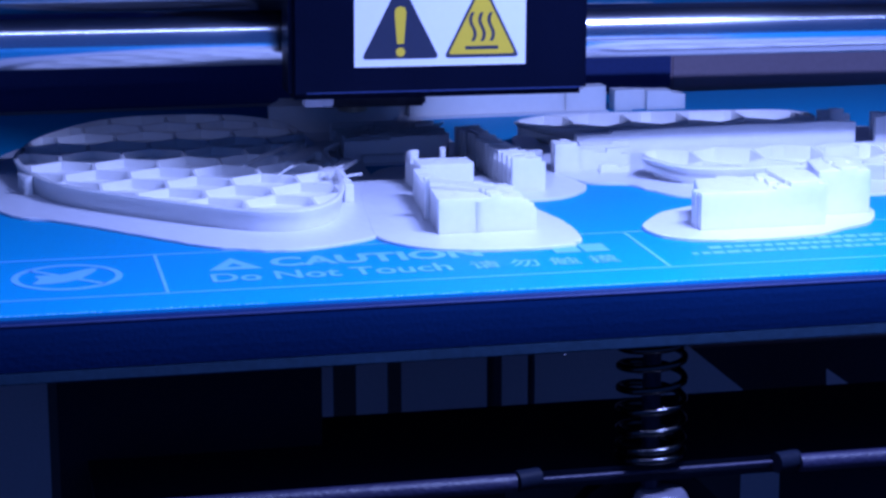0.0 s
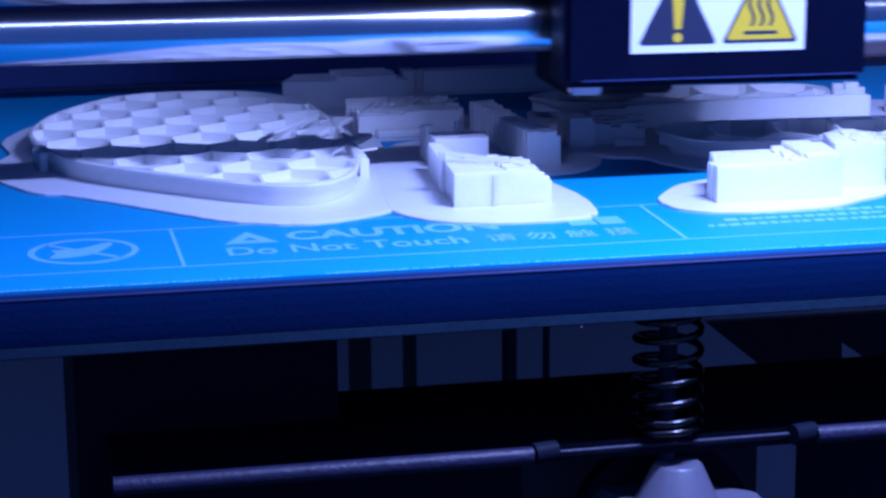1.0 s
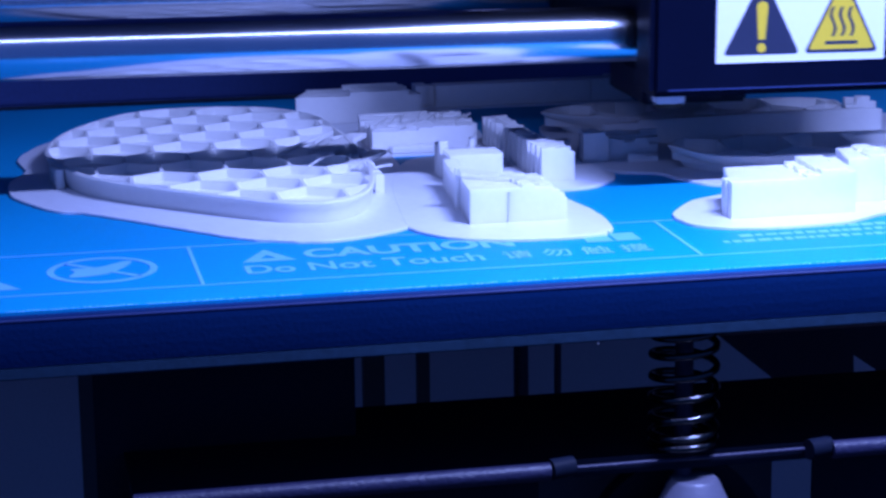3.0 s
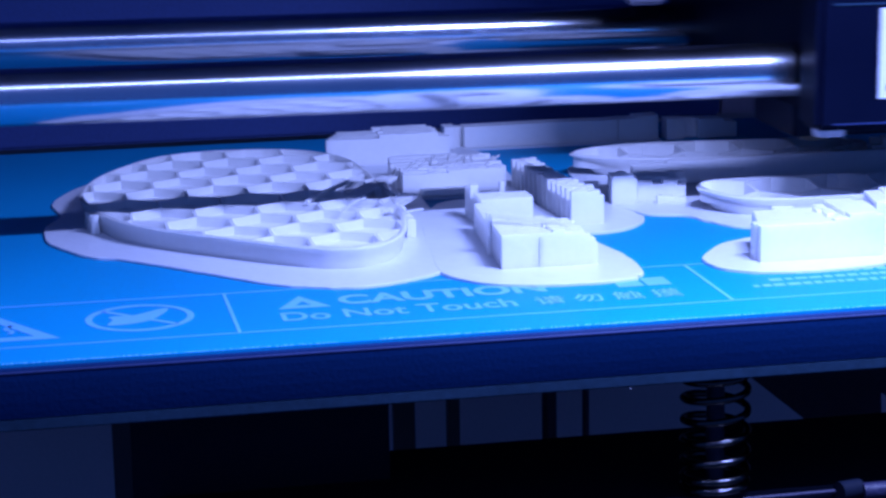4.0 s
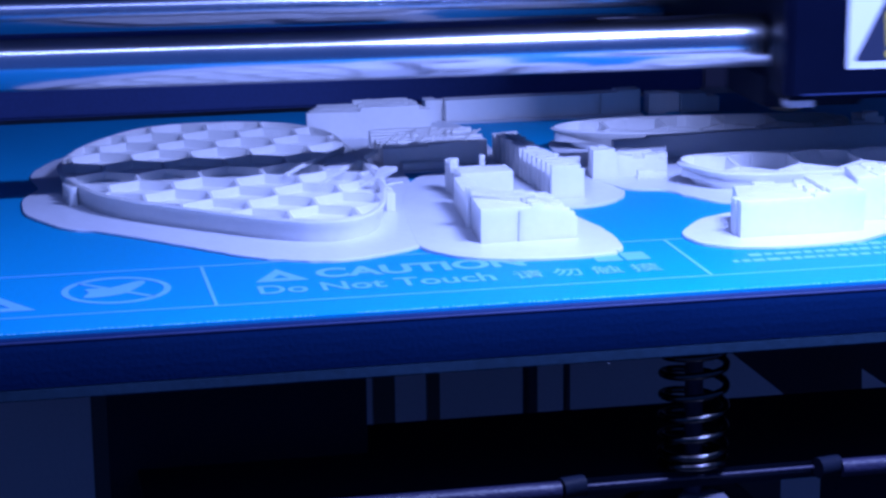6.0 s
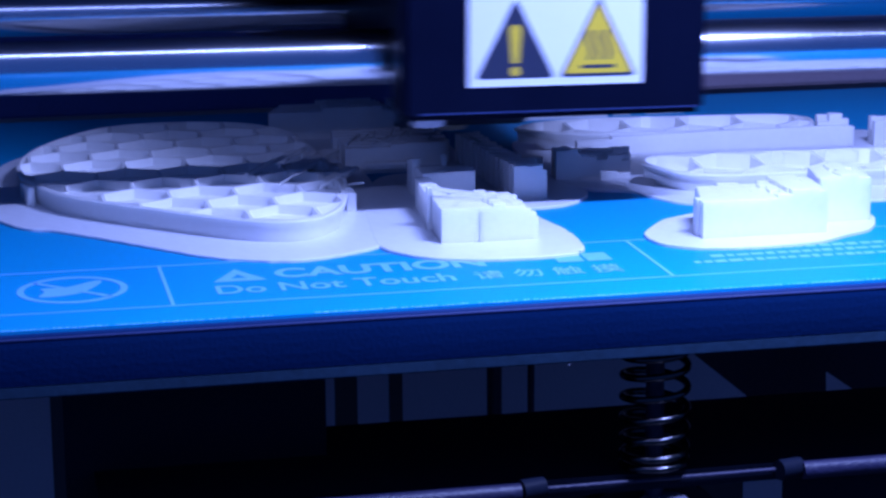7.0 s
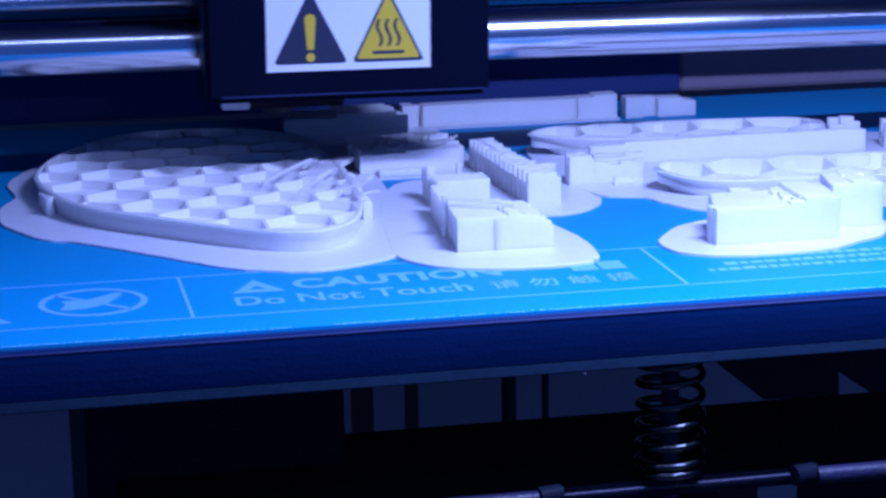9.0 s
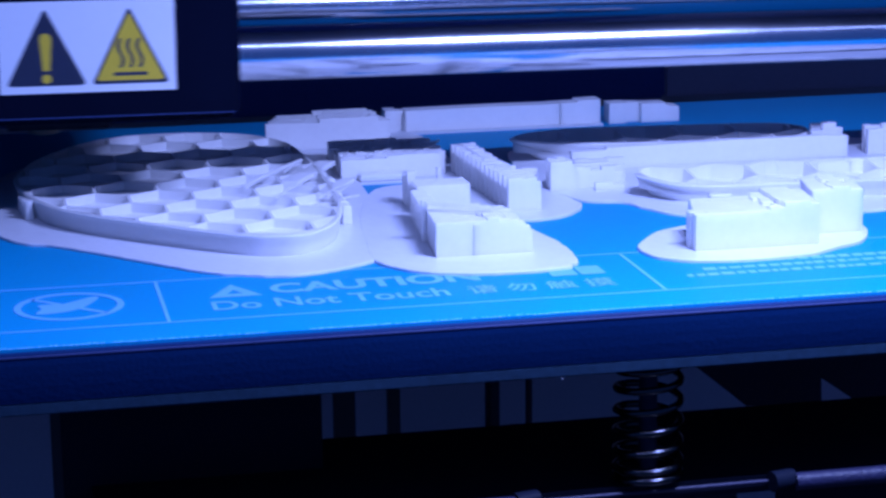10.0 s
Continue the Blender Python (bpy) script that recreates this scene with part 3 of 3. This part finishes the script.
    sheet(bm, [(54.6, 0), (56.9, 0), (56.9, 4.8), (54.6, 4.8)], 133, 137)
    part("end_post", bm, PLA, w)
    bm = bmesh.new()
    sheet(bm, [(56.9, 0), (58.7, 0), (58.7, 4.4), (56.9, 4.5)], 135, 137)
    part("recess", bm, PLA, w)
    bm = bmesh.new()
    sheet(bm, [(90.4, 0), (98.7, 0), (98.7, 5.2), (94.0, 5.1), (93.8, 4.7), (90.4, 4.7)], 132.8, 137)
    part("end_block", bm, PLA, w)
    bm = bmesh.new()
    sheet(bm, [(58.7, 0), (90.3, 0), (90.3, 4.7), (88, 4.6), (76, 4.7), (58.7, 4.6)], 133, 137)
    part("bar", bm, PLA, w)
    bm = bmesh.new()
    box(bm, 54, 99, 131.5, 139, 0, 0.4)
    part("brim", bm, BRIM, w)
    w = thing("short_bar", "short white printed bar beside the long one", "printed part", "printed parts on the bed")
    bm = bmesh.new()
    sheet(bm, [(104.2, 0), (107.4, 0), (107.4, 4.0), (104.2, 4.1)], 134.4, 137)
    part("recess", bm, PLA, w)
    bm = bmesh.new()
    sheet(bm, [(107.4, 0), (115.4, 0), (115.4, 3.0), (112.8, 3.3), (112.6, 3.8), (107.4, 3.9)], 133, 137)
    part("end_block", bm, PLA, w)
    bm = bmesh.new()
    sheet(bm, [(100.6, 0), (104.2, 0), (104.2, 4.2), (100.6, 4.2)], 133, 137)
    part("bar", bm, PLA, w)
    comb("white printed support block behind the tray", [(29 + 0.8 * k, 53 - 0.4 * k, 119 + 2.1 * k, 1.2, [(0, 5.6), (39, 6.3), (50, 5.4)]) for k in range(5)], smooth([(24, 117), (56, 116), (58, 132), (26, 132)]), 0.41, None, 0.5)
    rg = random.Random(5)
    low = comb("low ragged white printed piece between the trays", [(37.6 + rg.uniform(0, 1.0), 57.5 - rg.uniform(0, 1.5), 88 + 2.0 * k, 1.3, [(0, 4.0 + 0.2 * (k % 3)), (43 + rg.uniform(0, 3), 4.5), (50 + rg.uniform(0, 3), 4.1 + rg.uniform(0, 0.5))]) for k in range(9)], smooth([(37, 85.5), (42, 84.8), (50, 84.8), (58, 86), (60, 112), (38, 114)]), 0.4, None, 0.6)
    bm = bmesh.new()
    box(bm, 41.2, 50.2, 85.2, 87.8, 0.4, 1.6)
    part("front_ledge", bm, PLA, low, bevel=0.15)
    for k in range(12):
        bm = bmesh.new()
        x, y = 38.5 + 1.5 * k, rg.uniform(88.4, 95)
        tube(bm, [(x, y, 4.4), (x + rg.uniform(1.5, 5), y + rg.uniform(4, 9), rg.uniform(4.4, 4.75))], 0.22, 6)
        part("hatch_line", bm, PLA, low)


# ---------------------------------------------------------------- under the bed
def spring_thing():
    s = thing("bed_spring", "coiled steel levelling spring under the bed", "spring")
    cx, cy = 67.2, -0.9
    ns, zs = [0, 0.4, 1.4, 2.4, 3.4, 4.4, 5.4, 6.4, 7.0], [-27.0, -26.4, -25.0, -22.2, -19.2, -16.1, -12.9, -10.3, -9.4]
    path = []
    for k in range(225):
        n = 7.0 * k / 224
        a = 2 * math.pi * (n - 0.4) - math.pi / 2
        path.append((cx + 4.6 * math.cos(a), cy + 4.6 * math.sin(a), float(np.interp(n, ns, zs))))
    bm = bmesh.new()
    tube(bm, path, 0.55, 10)
    part("coil", bm, STEEL, s, shade=True)
    bm = bmesh.new()
    lathe(bm, [(1.3, -36), (1.3, -9.1)], cx, cy, 16)
    part("screw", bm, POWDER, s, "dark threaded screw", shade=False)
    cy = -3.0
    k = thing("levelling_knob", "pale grey star-shaped levelling knob under the bed", "knob")
    n = 90
    out = [(cx + 1 + rr * math.cos(a), cy + rr * math.sin(a)) for a in [2 * math.pi * q / n for q in range(n)] for rr in [11.5 + 2.0 * math.cos(5 * a + 0.4)]]
    bm = bmesh.new()
    slab(bm, out, -48, -36.9, 1.8)
    part("star_grip", bm, KNOB, k, shade=False)
    bm = bmesh.new()
    lathe(bm, [(6.4, -37.4), (5.6, -36.4), (3.6, -32.0), (3.2, -31.6)], cx + 1, cy, 28)
    part("hub", bm, KNOB, k, shade=True)
    bm = bmesh.new()
    tube(bm, [(cx + 1.2, 4.0, -44.5), (cx + 1.2, 7.0, -44.5)], 13.6, 40)
    part("disc", bm, SHADED_BLACK, k, "black disc behind the knob")


def carriage():
    c = thing("bed_carriage", "black powder-coated sheet metal carriage under the bed", "carriage")
    zt = -27.4
    # Shelf in the darkened black; only its edges keep the powder coat.
    bm = bmesh.new()
    slab(bm, [(-10.8, -4.2), (47.5, -4.2), (48.5, -2.6), (86.5, -2.6), (87.5, -4.2), (200, -4.2), (200, 29.5), (-10.8, 29.5)], zt - 1.4, zt - 0.4)
    part("shelf", bm, SHADED_BLACK, c)
    for x0, x1 in ((-10.8, 46.8), (88.4, 200.0)):
        bm = bmesh.new()
        tube(bm, [(x0, -4.2, zt - 1.2), (x1, -4.2, zt - 1.2)], 1.3, 18)
        part("rolled_edge", bm, POWDER, c, shade=True)
    for x in (48.6, 86.6):
        bm = bmesh.new()
        tube(bm, [(x - 1.7, -4.1, zt - 1.0), (x + 1.7, -3.2, zt - 1.0)], 1.5, 16)
        part("corner_fold", bm, SHADED_BLACK, c, shade=True)
    bm = bmesh.new()
    tube(bm, [(49.6, -3.1, zt - 1.35), (86.0, -3.1, zt - 1.15)], 0.32, 10)
    part("notch_edge", bm, POWDER, c, shade=True)
    # Dark strip for the shaded lower half of the notch edge.
    bm = bmesh.new()
    box(bm, 49.4, 86.0, -2.5, -1.9, zt - 2.9, zt - 1.4)
    part("notch_lip", bm, SHADED_BLACK, c)
    bm = bmesh.new()
    box(bm, 47.0, 88.4, 20.0, 20.8, -70, zt - 1.4)
    part("notch_panel", bm, NOTCH, c, "grey panel behind the notch")
    bm = bmesh.new()
    box(bm, -14.8, 22.8, 16, 17.5, -70, -9.1)
    part("web_plate", bm, SHADED_BLACK, c)
    for x0, x1 in ((-10.8, 47.0), (88.4, 200.0)):
        bm = bmesh.new()
        box(bm, x0, x1, 3.0, 3.6, -70, zt - 1.4)
        part("front_skirt", bm, SHADED_BLACK, c)
    bm = bmesh.new()
    sheet(bm, [(106.8, -40.8), (119.0, -51.0), (134.6, -51.4), (134.4, -46.5), (141.2, -51.3), (152.2, -51.5), (151.7, -40.9)], 100, 102)
    part("gusset", bm, POWDER, c)
    bm = bmesh.new()
    box(bm, 100, 200, 100, 102, -10.0, -9.1)
    part("gusset_flange", bm, POWDER, c)
    bm = bmesh.new()
    box(bm, -14, 38.5, 120, 122, -90, -9.1)
    part("cross_plate", bm, DARKWALL, c, "dark grey cross plate")
    for x0, x1 in ((41.0, 45.2), (51.8, 54.2)):
        bm = bmesh.new()
        box(bm, x0, x1, 120, 122, -90, -9.1)
        part("upright", bm, DARKWALL, c)
    for x, r in ((84.2, 1.7), (92.6, 0.8)):
        s = thing("lead_screw", "dark upright lead screw behind the bed carriage", "lead screw")
        bm = bmesh.new()
        tube(bm, [(x, 168, -200), (x, 168, -12)], r, 12)
        part("shaft", bm, POWDER, s, shade=True)


# ---------------------------------------------------------------- gantry and print head
ROD_Z = 23.4


def gantry():
    g = thing("gantry", "pair of chrome guide rods carrying the print head", "gantry", at=(50, 70, ROD_Z))
    for y, z in ((-5.5, 1.3), (67, 0.7)):
        bm = bmesh.new()
        tube(bm, [(-190, y, z), (290, y, z)], 4.5, 40)
        part("guide_rod", bm, CHROME, g, shade=True)
    for x in (-188, 288):
        bm = bmesh.new()
        box(bm, x - 9, x + 9, -14, 80, -8, 10)
        part("end_block", bm, BLACK, g, bevel=1.5)
    return g


def wavy(bm, cx, y, z0, z1, w):
    n = 12
    pts = [(cx + 0.38 * math.sin(2 * math.pi * k / n), z0 + (z1 - z0) * k / n) for k in range(n + 1)]
    for a, b in zip(pts, pts[1:]):
        q = [bm.verts.new(v) for v in ((a[0] - w / 2, y, a[1]), (a[0] + w / 2, y, a[1]), (b[0] + w / 2, y, b[1]), (b[0] - w / 2, y, b[1]))]
        bm.faces.new(q)


def upright(bm, pts, y):
    """A flat sheet standing in the plane y, 0.02 thick."""
    f = [bm.verts.new((x, y, z)) for x, z in pts]
    b = [bm.verts.new((x, y + 0.02, z)) for x, z in pts]
    n = len(pts)
    bm.faces.new(f)
    bm.faces.new(b[::-1])
    for i in range(n):
        bm.faces.new((f[i], f[(i + 1) % n], b[(i + 1) % n], b[i]))


def rounded_triangle(cx, z0, w, h, r):
    corners = [(cx - w / 2, z0), (cx + w / 2, z0), (cx, z0 + h)]
    out = []
    for i in range(3):
        p, a, b = Vector(corners[i]), Vector(corners[i - 1]), Vector(corners[(i + 1) % 3])
        s, e = p + (a - p).normalized() * r, p + (b - p).normalized() * r
        for k in range(6):
            t = k / 5
            out.append(tuple(s * (1 - t) ** 2 + p * 2 * t * (1 - t) + e * t * t))
    return out


def extruder():
    h = thing("extruder", "black extruder cover with a white warning label", "extruder", at=(50, 70, ROD_Z))
    fy = -21.0
    bm = bmesh.new()
    box(bm, -24.3, 24.3, fy, fy + 9, 16.5 - ROD_Z, 140 - ROD_Z)
    part("cover", bm, BLACK, h, "satin black plastic cover", bevel=1.0)
    bm = bmesh.new()
    box(bm, -18, 18, fy + 9, 82, 16.0 - ROD_Z, 46 - ROD_Z)
    part("body", bm, BLACK, h, "black extruder body behind the cover", bevel=1.2)
    # Unseen bulk added to shade the rear rod and the prints behind.
    bm = bmesh.new()
    box(bm, -24.3, 24.3, fy + 9, 82, 46 - ROD_Z, 150 - ROD_Z)
    part("unseen_upper_body", bm, BLACK, h, "unseen black upper body above the rods, sized for its shadow", bevel=2.0)
    bm = bmesh.new()
    box(bm, -38, -24.3, 16, 44, 34.5 - ROD_Z, 80 - ROD_Z)
    part("side_fan", bm, BLACK, h, "black side fan", bevel=1.0)
    bm = bmesh.new()
    box(bm, -44.5, -38, 18, 22, 33.6 - ROD_Z, 42 - ROD_Z)
    part("plug", bm, KNOB, h, "pale cable plug", bevel=0.5)
    bm = bmesh.new()
    box(bm, -22, 22, fy - 0.25, fy + 1, 36.8 - ROD_Z, 37.1 - ROD_Z)
    part("seam", bm, TRIM, h, "thin grey seam above the label")
    z0 = 21.6 - ROD_Z
    lab = bmesh.new()
    upright(lab, [(-13.9, z0), (13.9, z0), (13.9, z0 + 14.6), (-13.9, z0 + 14.6)], fy - 0.04)
    label = part("warning_label", lab, PAPER, h, "white warning label with two triangles")
    y = fy - 0.07
    bm = bmesh.new()
    upright(bm, rounded_triangle(-6.5, z0 + 1.2, 12.6, 12.4, 0.9), y)
    part("warning_triangle", bm, INK, label, "black triangle")
    bm = bmesh.new()
    upright(bm, [(-7.05, z0 + 3.6), (-5.95, z0 + 3.6), (-5.55, z0 + 8.6), (-5.75, z0 + 9.3), (-6.5, z0 + 9.6), (-7.25, z0 + 9.3), (-7.45, z0 + 8.6)], y - 0.03)
    upright(bm, [(-6.5 + 0.75 * math.cos(2 * math.pi * k / 20), z0 + 2.3 + 0.75 * math.sin(2 * math.pi * k / 20)) for k in range(20)], y - 0.03)
    part("exclamation_mark", bm, YELLOW, label, "yellow exclamation mark")
    bm = bmesh.new()
    upright(bm, rounded_triangle(6.7, z0 + 1.2, 12.4, 12.4, 0.9), y)
    part("hot_triangle_border", bm, INK, label, "black triangle border")
    bm = bmesh.new()
    upright(bm, rounded_triangle(6.7, z0 + 1.75, 10.9, 10.9, 0.6), y - 0.03)
    part("hot_triangle", bm, YELLOW, label, "yellow triangle")
    bm = bmesh.new()
    for s in (-1.5, 0, 1.5):
        wavy(bm, 6.7 + s, y - 0.06, z0 + 3.8, z0 + 8.4, 0.55)
    box(bm, 4.0, 9.4, y - 0.06, y - 0.04, z0 + 2.5, z0 + 3.05)
    part("heat_mark", bm, INK, label, "dark heat waves over a bar")
    # Lighter strip drawn for the highlight on the cover's bottom bevel.
    bm = bmesh.new()
    box(bm, -21.5, 23.2, fy - 0.06, fy + 0.6, 17.5 - ROD_Z, 17.75 - ROD_Z)
    part("seam", bm, BEVEL_LIGHT, h, "thin painted highlight along the bottom of the cover")
    # hot end below the cover
    bm = bmesh.new()
    box(bm, -20.5, -15.8, fy + 9, fy + 12, 14.0 - ROD_Z, 16.1 - ROD_Z)
    part("sensor_tab", bm, GREY, h, "pale tab under the cover", bevel=0.2)
    bm = bmesh.new()
    box(bm, -13, 6, 20, 42, 8.6 - ROD_Z, 16.2 - ROD_Z)
    part("heater_block", bm, POWDER, h, bevel=0.5)
    bm = bmesh.new()
    lathe(bm, [(0.6, 6.5 - ROD_Z), (2.7, 6.9 - ROD_Z), (2.9, 8.6 - ROD_Z)], -6.0, 28, 18)
    part("nozzle", bm, BRASS, h, "dull brass nozzle")
    return h


setting()
back_frame()
bed()
prints()
spring_thing()
carriage()
GANTRY = gantry()
HEAD = extruder()

# seconds, x of the head, y of the front rod, in millimetres
TRAVEL = [
    (0, 48.5, 75.2), (0.1, 49.6, 72.6), (0.2, 54.3, 70.1), (0.3, 56.6, 67.6), (0.4, 63.3, 65.1), (0.5, 73.6, 62.5),
    (0.6, 83.2, 60.8), (0.7, 88.0, 59.1), (0.8, 82.6, 57.4), (0.9, 81.9, 55.7), (1, 85.1, 53.9), (1.2, 90.3, 53.0),
    (1.3, 93.1, 52.6), (1.5, 84.9, 51.7), (1.7, 87.9, 50.3), (1.8, 90.4, 49.7), (2, 87.0, 48.4), (2.1, 91.5, 50.1),
    (2.2, 93.5, 51.9), (2.3, 100.6, 53.7), (2.5, 103.3, 57.3), (2.7, 93.3, 58.0), (3, 98.0, 58.5), (3.4, 113.0, 60.5),
    (3.8, 128.0, 62.5), (3.9, 126.0, 62.8), (4, 122.2, 62.9), (4.1, 112.8, 62.9), (4.2, 103.9, 63.0), (4.3, 95.6, 63.0),
    (4.4, 88.7, 63.1), (4.5, 87.1, 63.1), (4.6, 90.5, 63.1), (4.7, 93.7, 63.1), (4.8, 102.7, 63.1), (4.9, 110.2, 63.1),
    (5, 119.2, 63.1), (5.1, 126.0, 63.5), (5.2, 131.0, 64.0), (5.6, 140.0, 66.0), (6, 122.0, 68.0), (6.3, 103.1, 68.8),
    (6.5, 103.0, 69.6), (6.6, 95.1, 67.8), (6.7, 91.7, 66.0), (6.8, 82.8, 64.1), (6.9, 72.0, 62.3), (7, 63.4, 60.5),
    (7.1, 51.1, 58.3), (7.2, 40.7, 56.1), (7.3, 30.0, 53.9), (7.4, 19.7, 51.7), (7.5, 9.3, 49.4), (7.6, -0.4, 48.3),
    (7.7, -7.9, 47.1), (7.8, -10.8, 45.9), (7.9, -11.0, 44.7), (8, -10.0, 43.5), (8.1, -4.3, 49.3), (8.3, 14.1, 60.9),
    (8.5, 31.0, 72.5), (8.8, 36.4, 85.3), (9, 34.2, 93.9), (9.3, 23.8, 96.2), (9.5, 18.0, 97.8), (9.8, 3.6, 89.1),
    (10, -6.3, 83.3),
]


def motions():
    tilt = 0.5
    def height(x):
        return ROD_Z - (x - 50) * math.sin(radians(tilt))
    walk(GANTRY, [(t, pose(50 * MM, y * MM, ROD_Z * MM, 0, tilt, 0)) for t, x, y in TRAVEL])
    walk(HEAD, [(t, pose(x * MM, y * MM, height(x) * MM, 0, tilt, 0)) for t, x, y in TRAVEL])


motions()
